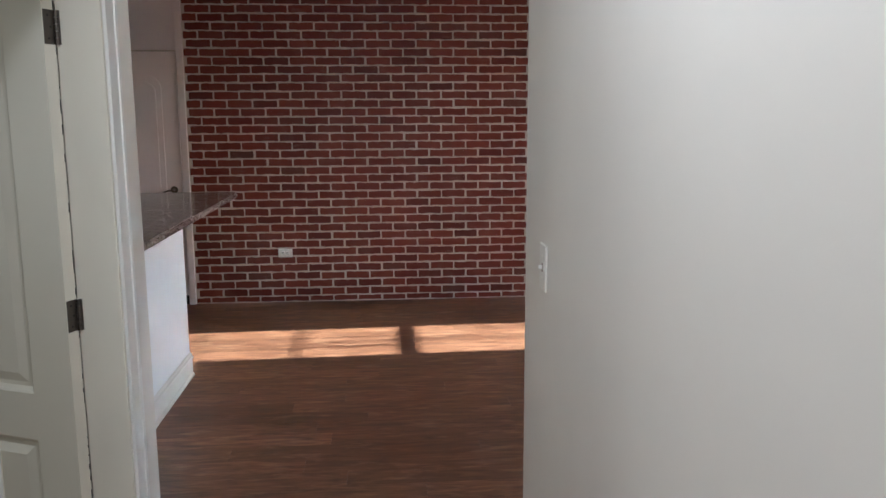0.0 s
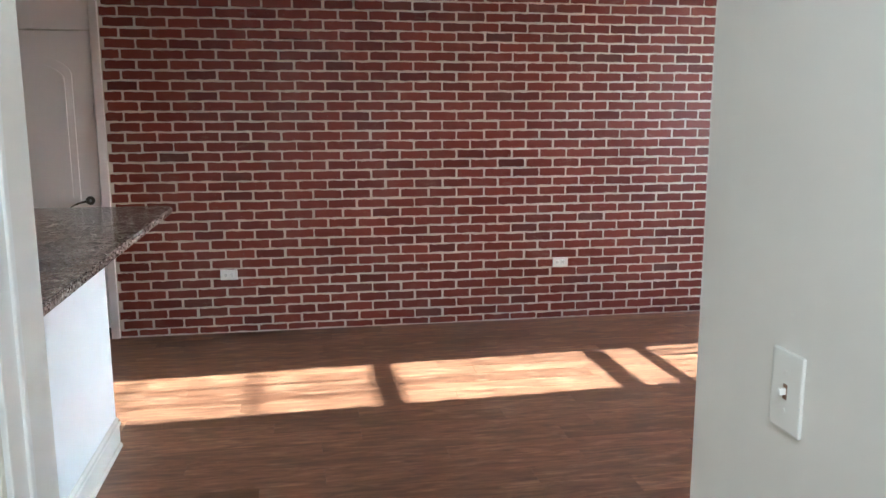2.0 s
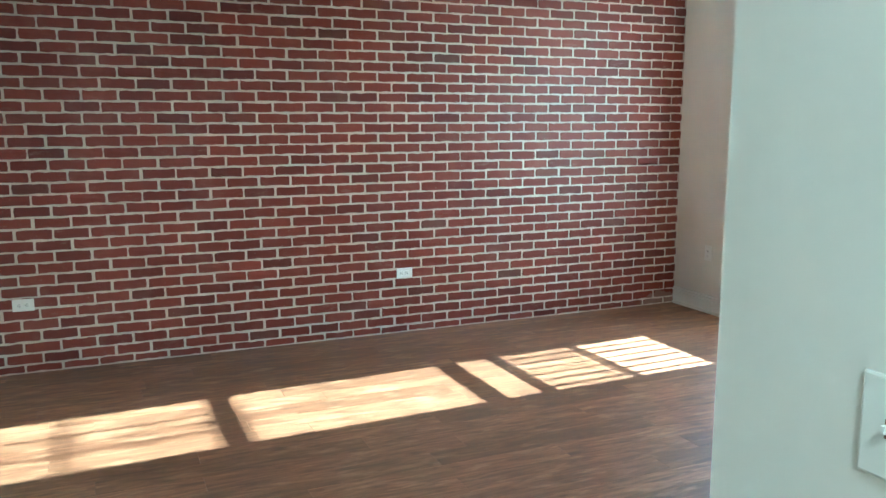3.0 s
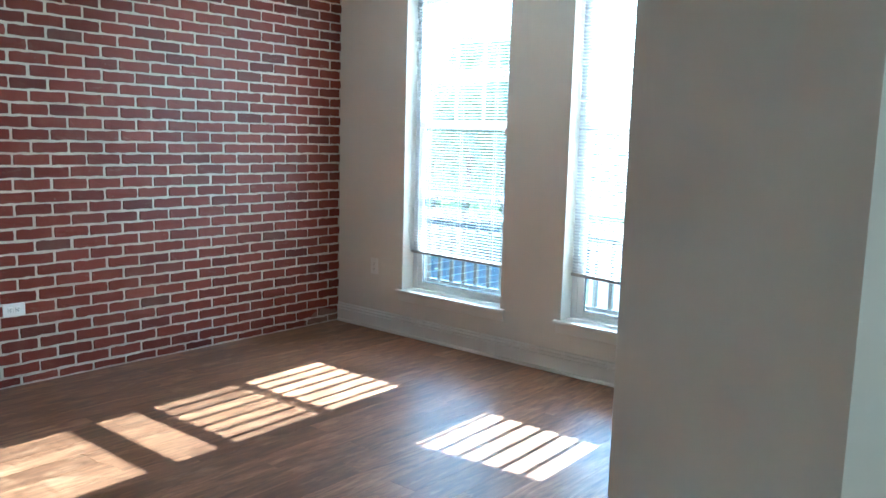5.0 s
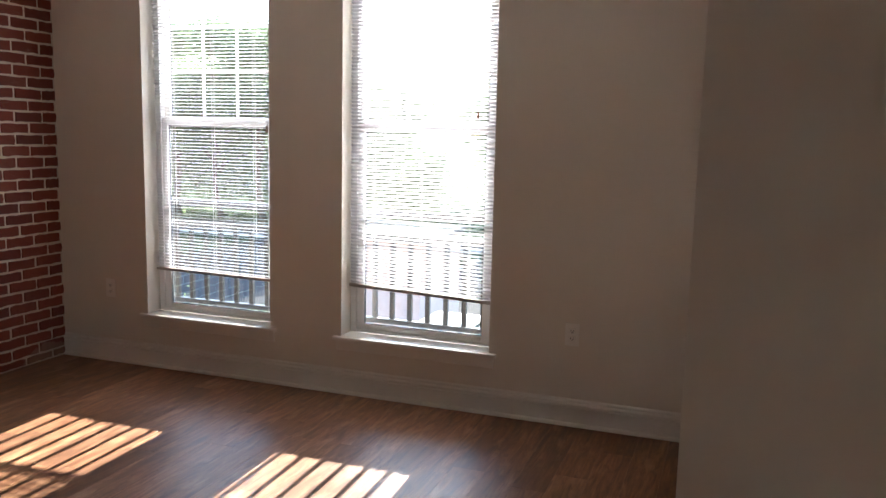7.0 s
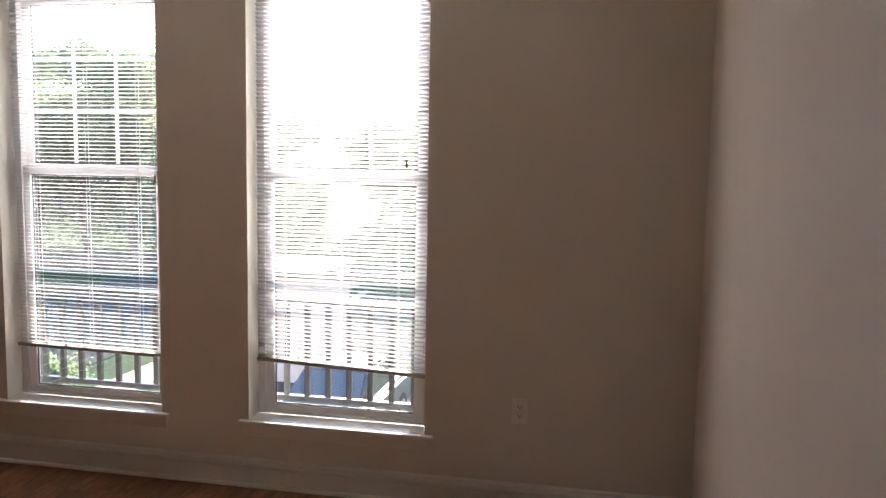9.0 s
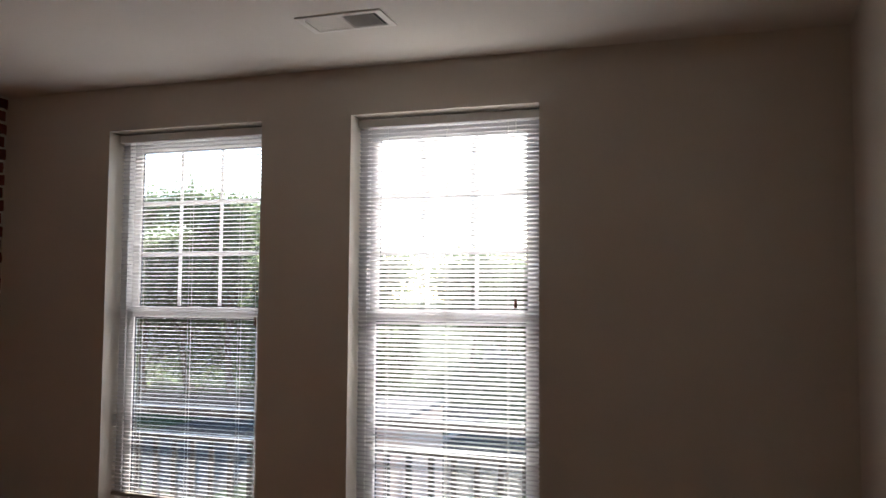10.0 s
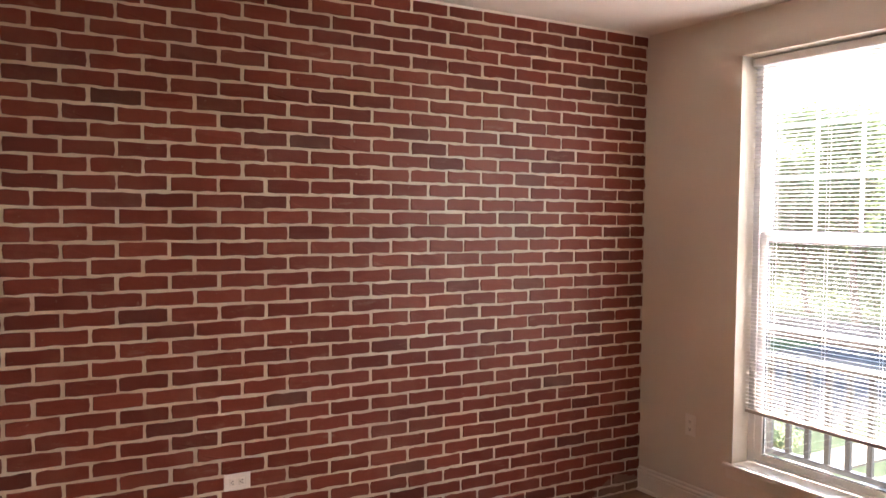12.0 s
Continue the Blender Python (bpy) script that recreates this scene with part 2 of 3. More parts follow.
LAMP_CLEAR = material("head_lamp", (0.8, 0.8, 0.8), 0.1)


# ---- building helpers ----
def bm_box(a, b, bm=None, bevel=0.0):
    own = bmesh.new()
    bmesh.ops.create_cube(own, size=1)
    for v in own.verts:
        v.co = Vector([(a[i] + b[i]) / 2 + v.co[i] * (b[i] - a[i]) for i in range(3)])
    if bevel:
        bmesh.ops.bevel(own, geom=own.edges[:], offset=bevel, segments=2, affect="EDGES", profile=0.6)
    if bm is None:
        return own
    tmp = bpy.data.meshes.new("tmp")
    own.to_mesh(tmp)
    own.free()
    bm.from_mesh(tmp)
    bpy.data.meshes.remove(tmp)
    return bm


def boxes(*pairs, bevel=0.0):
    bm = bmesh.new()
    for a, b in pairs:
        bm_box(a, b, bm, bevel)
    return bm


def prism(points, axis, lo, hi):
    """A closed outline pushed along an axis ('x', 'y' or 'z') from lo to hi."""
    bm = bmesh.new()
    put = {"x": lambda u, v, w: (w, u, v), "y": lambda u, v, w: (u, w, v), "z": lambda u, v, w: (u, v, w)}[axis]
    a = [bm.verts.new(put(u, v, lo)) for u, v in points]
    b = [bm.verts.new(put(u, v, hi)) for u, v in points]
    bm.faces.new(a)
    bm.faces.new(b)
    for i in range(len(a)):
        j = (i + 1) % len(a)
        bm.faces.new((a[i], a[j], b[j], b[i]))
    bmesh.ops.recalc_face_normals(bm, faces=bm.faces)
    return bm


def cylinder(a, b, r, seg=14, r2=None, bm=None):
    bm = bm or bmesh.new()
    a, b = Vector(a), Vector(b)
    m = Matrix.Translation((a + b) / 2) @ (b - a).to_track_quat("Z", "Y").to_matrix().to_4x4()
    bmesh.ops.create_cone(bm, cap_ends=True, segments=seg, radius1=r, radius2=r if r2 is None else r2, depth=(b - a).length, matrix=m)
    return bm


def mesh_of(name, bm, mat, smooth=False):
    me = bpy.data.meshes.new(name)
    bm.to_mesh(me)
    bm.free()
    me.materials.append(mat)
    if smooth:
        me.shade_smooth()
    return me


def single(name, bm, mat, label="", category="", group="", kind="", smooth=False):
    return tagged(new(name, mesh_of(name, bm, mat, smooth)), label, category, group, kind)


def empty(name, at, label="", category="", group="", kind=""):
    e = new(name)
    e.location = at
    e.empty_display_size = 0.1
    return tagged(e, label, category, group, kind)


def part(name, bm, mat, parent, label="", smooth=False, mesh=None, m=None):
    """One mesh under a thing or a part. The mesh is given in world places unless m says where it goes."""
    ob = new(name, mesh or mesh_of(name, bm, mat, smooth))
    ob.parent = parent
    up = parent
    w = Matrix.Identity(4)
    while up is not None:
        w = up.matrix_basis.copy() @ w
        up = up.parent
    ob.matrix_basis = w.inverted() @ (m or Matrix.Identity(4))
    if label:
        ob["label"] = label
    return ob


# ---- large structure ----
floor = single("floor", boxes(((-8.6, -9.6, -0.25), (0.0, 0.0, -0.006))), SLOT,
               "wood-look plank floor with sunlit strips", "floor", kind="structure")
single("ceiling", boxes(((-8.6, -9.6, H), (0.22, 0.12, H + 0.2))), CEIL, "plain off-white painted ceiling", "ceiling", kind="structure")

# window wall, in pieces round the two openings
T = 0.2
south_w2, north_w2 = WIN[1]
south_w1, north_w1 = WIN[0]
wall_east = single("wall_east", boxes(
    ((0, -9.6, -0.25), (T, 0.12, SILL - 0.022)), ((0, -9.6, HEAD), (T, 0.12, H)),
    ((0, north_w1, SILL - 0.022), (T, 0.12, HEAD)), ((0, north_w2, SILL - 0.022), (T, south_w1, HEAD)),
    ((0, -9.6, SILL - 0.022), (T, south_w2, HEAD))), WALL,
    "warm off-white painted wall with two tall windows", "wall", kind="structure")
single("facade", boxes(((T, -9, -3.6), (T + 0.02, 6, 0.3)), ((T, -9, 2.55), (T + 0.02, 6, 4)), ((T, -0.66, 0.3), (T + 0.02, 6, 2.55)),
                       ((T, -2.05, 0.3), (T + 0.02, -1.62, 2.55)), ((T, -9, 0.3), (T + 0.02, -3.0, 2.55))), OUTER,
       "reddish brick outside face of the house", "facade", kind="structure")
single("wall_south", prism([(HALL_R, -9.6), (HALL_R, HALL_END), (BEND_X, BEND_Y), (0, SOUTH), (0, SOUTH - 0.12), (-3.2, SOUTH - 0.12), (-3.5, -4.6), (-3.5, -9.6)], "z", -0.25, H), WALL,
       "warm off-white painted wall with an angled corner", "wall", kind="structure")
D0, D1, DH = -5.53, -4.73, 2.06   # doorway in the hall's wall
single("wall_hall", boxes(((-5.0, D1, -0.25), (HALL_L, -4.48, H)), ((-5.0, -9.6, -0.25), (HALL_L, D0, H)), ((-5.0, D0, DH), (HALL_L, D1, H))), WALL,
       "off-white painted hall wall with a doorway", "wall", kind="structure")
single("wall_kitchen", boxes(((-8.48, -4.3, -0.25), (-5.0, -4.2, H)), ((-5.06, -4.48, -0.25), (-5.0, -4.3, H)), ((-8.6, -9.6, -0.25), (-8.48, 0.0, H)), ((-8.48, -9.6, -0.25), (HALL_R, -9.48, H)), ((-3.5, -9.6, -0.25), (0.0, -9.48, H))), WALL,
       "plain off-white painted walls closing the kitchen and hall", "wall", kind="structure")
wall_north = single("wall_north", boxes(((-8.6, 0.012, -0.25), (-6.72, 0.14, H)), ((-6.72, 0.012, 2.15), (BRICK_X0 - 0.0, 0.14, H)), ((BRICK_X0, 0.004, -0.25), (0.0, 0.14, H)), ((-6.72, 0.1, -0.25), (BRICK_X0, 0.14, 2.15))), MORTAR,
                    "mortar bed of a dark red brick accent wall", "wall", kind="structure")


single("trim", boxes(((BRICK_X0, -0.009, H - 0.013), (-0.001, 0.003, H - 0.001)), bevel=0.003), TRIM, "white caulk line between brick and ceiling", "trim", kind="structure")


def baseboard(name, a, b):
    """A moulded skirting with a shoe along the line from a to b; the room lies to the left of it."""
    a, b = Vector((*a, 0)), Vector((*b, 0))
    L = (b - a).length
    prof = [(0, 0), (0.024, 0), (0.0235, 0.008), (0.021, 0.014), (0.016, 0.019), (0.011, 0.0205), (0.014, 0.024), (0.014, 0.1), (0.006, 0.102), (0.006, 0.109), (0.021, 0.112), (0.022, 0.12), (0.017, 0.126), (0.008, 0.128), (0.008, 0.134), (0.014, 0.136), (0.012, 0.142), (0.005, 0.147), (0, 0.148)]
    bm = prism(prof, "x", 0, L)
    ang = math.atan2(b.y - a.y, b.x - a.x)
    bm.transform(Matrix.Translation(a) @ Matrix.Rotation(ang, 4, "Z"))
    return single(name, bm, TRIM, "white moulded baseboard with quarter-round shoe", "baseboard", kind="structure")


baseboard("baseboard", (-0.0, SOUTH), (-0.0, 0.0))
baseboard("baseboard", (BEND_X, BEND_Y), (-0.021, SOUTH))
baseboard("baseboard", (HALL_R, HALL_END), (BEND_X, BEND_Y))
baseboard("baseboard", (HALL_R, -9.4), (HALL_R, HALL_END))


# ---- windows ----
GL = 0.14   # plane of the panes


def window(name, south, north):
    e = empty(name, (0, (south + north) / 2, SILL), "tall white double-hung window with grilles above", "window", kind="structure")
    y0, y1 = south, north
    fx0, fx1 = 0.118, 0.196
    f = 0.04
    part("window_frame", boxes(((fx0, y0, SILL), (fx1, y0 + f, HEAD)), ((fx0, y1 - f, SILL), (fx1, y1, HEAD)),
                               ((fx0, y0 + f, HEAD - f), (fx1, y1 - f, HEAD)), ((fx0, y0 + f, SILL), (fx1, y1 - f, SILL + 0.02)), bevel=0.004), VINYL, e)
    mid = 1.567
    s = 0.045
    a, b = y0 + f, y1 - f
    lower = part("lower_sash", boxes(((0.125, a, SILL + 0.02), (0.155, a + s, mid + 0.02)), ((0.125, b - s, SILL + 0.02), (0.155, b, mid + 0.02)),
                                     ((0.125, a + s, SILL + 0.02), (0.155, b - s, SILL + 0.052)), ((0.125, a + s, mid - 0.025), (0.155, b - s, mid + 0.02)), bevel=0.004), VINYL, e)
    upper = part("upper_sash", boxes(((0.158, a, mid - 0.02), (0.188, a + s, HEAD - f)), ((0.158, b - s, mid - 0.02), (0.188, b, HEAD - f)),
                                     ((0.158, a + s, mid - 0.02), (0.188, b - s, mid + 0.03)), ((0.158, a + s, HEAD - f - 0.05), (0.188, b - s, HEAD - f)), bevel=0.004), VINYL, e)
    z0, z1 = mid + 0.03, HEAD - f - 0.05
    for i in (1, 2):
        y = a + s + (b - a - 2 * s) * i / 3
        part("grille_bar", bm_box((0.17, y - 0.0095, z0), (0.177, y + 0.0095, z1), bevel=0.003), VINYL, upper)
        z = z0 + (z1 - z0) * i / 3
        part("grille_bar", bm_box((0.1705, a + s, z - 0.0095), (0.1765, b - s, z + 0.0095), bevel=0.003), VINYL, upper)
    for sash, x, lo, hi in ((lower, GL, SILL + 0.052, mid - 0.025), (upper, 0.1735, z0, z1)):
        bm = bmesh.new()
        bm.faces.new([bm.verts.new(p) for p in ((x, a + s, lo), (x, b - s, lo), (x, b - s, hi), (x, a + s, hi))])
        d = 0.006
        part("gasket", boxes(((x - 0.004, a + s, lo), (x + 0.004, a + s + d, hi)), ((x - 0.004, b - s - d, lo), (x + 0.004, b - s, hi)),
                             ((x - 0.004, a + s + d, lo), (x + 0.004, b - s - d, lo + d)), ((x - 0.004, a + s + d, hi - d), (x + 0.004, b - s - d, hi))), GASKET, sash, "dark glazing gasket")
        g = part("pane", bm, GLASS, sash)
        g.visible_shadow = False
    part("sash_lock", boxes(((0.12, (a + b) / 2 - 0.03, mid + 0.02), (0.15, (a + b) / 2 + 0.03, mid + 0.032)), bevel=0.003), VINYL, lower)
    sill = part("window_sill", bm_box((-0.032, y0 - 0.045, SILL - 0.022), (-0.0, y1 + 0.045, SILL), bevel=0.006), TRIM, e, "white painted stool with rounded nose")
    part("sill_board", boxes(((0.0, y0 + 0.001, SILL - 0.0215), (0.118, y1 - 0.001, SILL))), TRIM, sill)
    part("apron", prism([(0, SILL - 0.085), (-0.01, SILL - 0.08), (-0.014, SILL - 0.03), (-0.016, SILL - 0.022), (0, SILL - 0.022)], "y", y0 - 0.03, y1 + 0.03), TRIM, e)
    return e


for i, (a, b) in enumerate(WIN):
    window("window_%d" % (i + 1), a, b)


# ---- blinds ----
def slat_mesh(width):
    bm = bmesh.new()
    n = 5
    rows = []
    for k in range(n):
        u = k / (n - 1) - 0.5
        x, z = u * 0.025, 0.002 * (1 - (2 * u) ** 2)
        rows.append([bm.verts.new((x, y, z)) for y in (-width / 2, width / 2)])
    for p, q in zip(rows, rows[1:]):
        bm.faces.new((p[0], p[1], q[1], q[0]))
    me = mesh_of("slat", bm, SLAT, True)
    return me


def blind(south, north, bottom, droop, tassel_y, tassel_z, tilt):
    """A mini blind; droop: by how much its south end hangs lower."""
    w = north - south - 0.016
    y = (south + north) / 2
    x = 0.092
    e = empty("window_blind", (x, y, HEAD), "white mini blind with open slats, drawn most of the way", "blind", "blinds in the windows")
    part("head_rail", boxes(((x - 0.02, y - w / 2, HEAD - 0.05), (x + 0.02, y + w / 2, HEAD - 0.012)), bevel=0.004), VINYL, e)
    pitch = 0.0203
    me = slat_mesh(w)
    lean = math.atan2(droop, w)
    z, k = bottom + 0.03, 0
    rnd = random.Random(int(-south * 100))
    while z < HEAD - 0.06:
        a = lean * max(0.0, 1 - k / 26) + radians(rnd.uniform(-0.08, 0.08))
        part("slat", None, None, e, mesh=me, m=Matrix.Translation((x, y, z)) @ Matrix.Rotation(a, 4, "X") @ Matrix.Rotation(radians(tilt + rnd.uniform(-0.9, 0.9)), 4, "Y"))
        z += pitch
        k += 1
    tip = Matrix.Translation((x, y, bottom)) @ Matrix.Rotation(lean, 4, "X")
    part("bottom_rail", bm_box((-0.013, -w / 2, 0), (0.013, w / 2, 0.019), bevel=0.004), BLIND_RAIL, e, "grey-brown bottom rail", m=tip)
    for f in (-0.33, 0.0, 0.33):
        for dx in (-0.013, 0.013):
            part("ladder_cord", cylinder((x + dx, y + f * w, bottom + 0.02), (x + dx, y + f * w, HEAD - 0.04), 0.001, 5), CORD, e)
    part("pull_cord", cylinder((x - 0.024, tassel_y, tassel_z + 0.02), (x - 0.024, tassel_y, HEAD - 0.02), 0.0012, 6), CORD, e)
    part("tassel", cylinder((x - 0.024, tassel_y, tassel_z - 0.02), (x - 0.024, tassel_y, tassel_z + 0.022), 0.0085, 10, 0.004), TASSEL, e, "small brown wooden tassel")
    return e


blind(*WIN[0], 0.612, 0.014, -1.535, 1.53, 5)
blind(*WIN[1], 0.61, 0.034, -2.85, 1.63, 29.5)


# ---- railing outside ----
def railing(name, y0, y1, first):
    """A guard set in the window's outer opening; first: place of its northernmost picket."""
    x = 0.224
    e = empty(name, (x, (y0 + y1) / 2, 0.36), "dark bronze metal picket railing outside a window", "railing", "railings outside the windows")
    for z, h, d in ((0.405, 0.03, 0.019), (0.914, 0.03, 0.019), (1.048, 0.044, 0.024)):
        part("rail", bm_box((x - d, y0 + 0.03, z - h / 2), (x + d, y1 - 0.03, z + h / 2), bevel=0.004), RAILING, e)
    me = mesh_of("picket", bm_box((-0.011, -0.0135, 0.419), (0.011, 0.0135, 0.9)), RAILING)
    y = first
    while y > y0 + 0.05:
        part("picket", None, None, e, mesh=me, m=Matrix.Translation((x, y, 0)))
        y -= 0.1135
    for y in (y0 + 0.015, y1 - 0.015):
        part("post", bm_box((x - 0.02, y - 0.015, 0.33), (x + 0.024, y + 0.015, 1.07), bevel=0.004), RAILING, e)
    return e


railing("railing", *WIN[0], -0.75)
railing("railing", *WIN[1], -2.181)


# ---- fittings ----
def outlet(m, label, upright=True):
    """A duplex outlet; its plate faces -y before m is applied, long side along z."""
    e = tagged(new("outlet"), label, "outlet", "wall outlets")
    e.matrix_basis = m
    part("plate", bm_box((-0.038, -0.006, -0.061), (0.038, 0.0, 0.061), bevel=0.003), PLATE, e, m=m)
    for z in (-0.021, 0.021):
        body = part("socket", bm_box((-0.017, -0.0085, z - 0.0145), (0.017, -0.005, z + 0.0145), bevel=0.004), PLATE, e, m=m)
        part("slots", boxes(((-0.008, -0.0092, z - 0.004), (-0.0055, -0.0084, z + 0.006)), ((0.0055, -0.0092, z - 0.004), (0.008, -0.0084, z + 0.005)),
                            ((-0.0025, -0.0092, z - 0.0105), (0.0025, -0.0084, z - 0.006))), SLOT, body, m=m)
    part("screw", cylinder((0, -0.0075, 0), (0, -0.005, 0), 0.003, 8), PLATE, e, m=m)
    return e


outlet(pose(-4.99, -0.004, 0.437, 0, 90, 0), "white duplex outlet set sideways in the brick wall")
outlet(pose(-2.484, -0.004, 0.448, 0, 90, 0), "white duplex outlet set sideways in the brick wall")
outlet(pose(0, -0.397, 0.487, 0, 0, -90), "off-white duplex outlet on the window wall near the brick")
outlet(pose(0, -3.425, 0.497, 0, 0, -90), "off-white duplex outlet on the wall beside the window")

sw = tagged(new("light_switch"), "white toggle switch plate with two screws", "light switch")
SM = pose(HALL_R, -4.892, 1.205, 0, 0, -90)
sw.matrix_basis = SM
part("plate", bm_box((-0.04, -0.007, -0.064), (0.04, 0.0, 0.064), bevel=0.004), SWITCH, sw, m=SM)
part("toggle_slot", bm_box((-0.005, -0.0078, -0.012), (0.005, -0.0068, 0.012)), TASSEL, sw, m=SM)
tg = bm_box((-0.0035, -0.018, -0.004), (0.0035, -0.006, 0.006), bevel=0.001)
part("toggle", tg, SWITCH, sw, m=SM)
for z in (-0.03, 0.03):
    part("screw", cylinder((0, -0.0085, z), (0, -0.0065, z), 0.0035, 10), SWITCH, sw, m=SM)

# ceiling register
vent = empty("ceiling_vent", (-0.607, -2.32, H), "white metal ceiling register, dark between its louvres", "vent")
part("frame", boxes(((-0.7, -2.5, H - 0.007), (-0.515, -2.472, H - 0.0)), ((-0.7, -2.168, H - 0.007), (-0.515, -2.14, H - 0.0)),
                    ((-0.7, -2.472, H - 0.007), (-0.675, -2.168, H - 0.0)), ((-0.54, -2.472, H - 0.007), (-0.515, -2.168, H - 0.0)), bevel=0.002), PLATE, vent)
# dark sheet stands in for the shade inside the duct
part("duct_shade", boxes(((-0.675, -2.472, H - 0.0015), (-0.54, -2.168, H - 0.0005))), SLOT, vent)
part("divider", boxes(((-0.675, -2.325, H - 0.007), (-0.54, -2.315, H - 0.0015))), PLATE, vent)
for i in range(12):
    y = -2.178 - i * 0.0118
    b_ = bm_box((-0.675, -0.0058, -0.0006), (-0.54, 0.0058, 0.0006))
    part("slat", b_, PLATE, vent, m=Matrix.Translation((0, y, H - 0.005)) @ Matrix.Rotation(radians(8), 4, "X"))
for i in range(11):
    y = -2.334 - i * 0.0122
    b_ = bm_box((-0.675, -0.006, -0.0006), (-0.54, 0.006, 0.0006))
    part("slat", b_, PLATE, vent, m=Matrix.Translation((0, y, H - 0.006)) @ Matrix.Rotation(radians(62), 4, "X"))

# hall ceiling fixture, added out of view to go with the overhead fill
lamp = empty("added_ceiling_lamp", (-4.3, -6.1, H), "added round white flush ceiling lamp in the hall, out of view", "ceiling lamp")
part("base", cylinder((-4.3, -6.1, H - 0.03), (-4.3, -6.1, H), 0.17, 28), PLATE, lamp)
part("rim", cylinder((-4.3, -6.1, H - 0.05), (-4.3, -6.1, H - 0.03), 0.158, 28), HINGE, lamp)

# plain window frames added round the fill lamps in the unseen rooms behind
w3 = empty("window_3", (-8.44, -6.3, 0.85), "white-framed bedroom window added round a fill light, unseen", "window", kind="structure")
part("window_frame", boxes(((-8.48, -6.96, 0.79), (-8.4, -6.9, 2.31)), ((-8.48, -5.7, 0.79), (-8.4, -5.64, 2.31)), ((-8.48, -6.9, 0.79), (-8.4, -5.7, 0.85)), ((-8.48, -6.9, 2.25), (-8.4, -5.7, 2.31)), bevel=0.004), VINYL, w3)
w4 = empty("window_4", (-4.3, -9.44, 1.0), "white-framed hall window added round a fill light, unseen", "window", kind="structure")
part("window_frame", boxes(((-4.76, -9.48, 0.94), (-4.7, -9.4, 2.26)), ((-3.9, -9.48, 0.94), (-3.84, -9.4, 2.26)), ((-4.7, -9.48, 0.94), (-3.9, -9.4, 1.0)), ((-4.7, -9.48, 2.2), (-3.9, -9.4, 2.26)), bevel=0.004), VINYL, w4)


# ---- hall doorway ----
def casing(y0, y1, z0, z1, outer):
    """Flat casing with a thicker band along its outer edge."""
    b = bm_box((HALL_L, y0, z0), (HALL_L + 0.012, y1, z1), bevel=0.003)
    w = 0.022
    if outer == "hi":
        bm_box((HALL_L, y1 - w, z0), (HALL_L + 0.017, y1 + 0.001, z1), b, 0.005)
    elif outer == "lo":
        bm_box((HALL_L, y0 - 0.001, z0), (HALL_L + 0.017, y0 + w, z1), b, 0.005)
    else:
        bm_box((HALL_L, y0, z1 - w), (HALL_L + 0.017, y1, z1 + 0.001), b, 0.005)
    return b


door = empty("door_1", (-5.0, D1, 0), "off-white panelled hall door standing open into a room", "door", kind="structure")
part("jamb", boxes(((-5.005, D1 - 0.018, 0), (HALL_L + 0.004, D1 - 0.0, DH)), ((-5.005, D0, 0), (HALL_L + 0.004, D0 + 0.018, DH)), ((-5.005, D0 + 0.018, DH - 0.018), (HALL_L + 0.004, D1 - 0.018, DH)), bevel=0.002), DOOR, door)
part("casing", casing(D1 + 0.002, D1 + 0.09, 0, DH + 0.09, "hi"), TRIM, door)
part("casing", casing(D0 - 0.09, D0 - 0.002, 0, DH + 0.09, "lo"), TRIM, door)
part("casing", casing(D0 - 0.002, D1 + 0.002, DH + 0.002, DH + 0.09, "top"), TRIM, door)

# leaf: built closed along -y from the hinge, then swung into the room
LW, LT = 0.76, 0.042
SWING = Matrix.Translation((-5.0065, D1 - 0.0195, 0.012)) @ Matrix.Rotation(radians(-113), 4, "Z")


def leaf_body():
    bm = bmesh.new()
    st = 0.14
    cols = ((-st, -LW / 2 + 0.03), (-LW / 2 - 0.05, -LW + st))
    rows = ((0.22, 0.68), (0.82, 1.9))
    bm_box((0, -st, 0), (LT, 0, 2.03), bm)
    bm_box((0, -LW, 0), (LT, -LW + st, 2.03), bm)
    bm_box((0, -LW / 2 - 0.05, 0.22), (LT, -LW / 2 + 0.03, 1.9), bm)
    for z0, z1 in ((0, 0.22), (0.68, 0.82), (1.9, 2.03)):
        bm_box((0, -LW + st, z0), (LT, -st, z1), bm)
    return bm, cols, rows


def raised_panel(y0, y1, z0, z1):
    """A panel with a sunk moulding round a raised field, alike on both faces of the leaf."""
    bm = bmesh.new()
    for face, way in ((0.0, 1), (LT, -1)):
        rings = []
        for inset, depth in ((0.0, 0.0005), (0.006, 0.003), (0.016, 0.013), (0.028, 0.013), (0.055, 0.005)):
            x = face + way * depth
            rings.append([bm.verts.new((x, y, z)) for y, z in ((y0 + inset, z0 + inset), (y1 - inset, z0 + inset), (y1 - inset, z1 - inset), (y0 + inset, z1 - inset))])
        for p, q in zip(rings, rings[1:]):
            for i in range(4):
                bm.faces.new((p[i], p[(i + 1) % 4], q[(i + 1) % 4], q[i]))
        bm.faces.new(rings[-1])
    bmesh.ops.recalc_face_normals(bm, faces=bm.faces)
    return bm


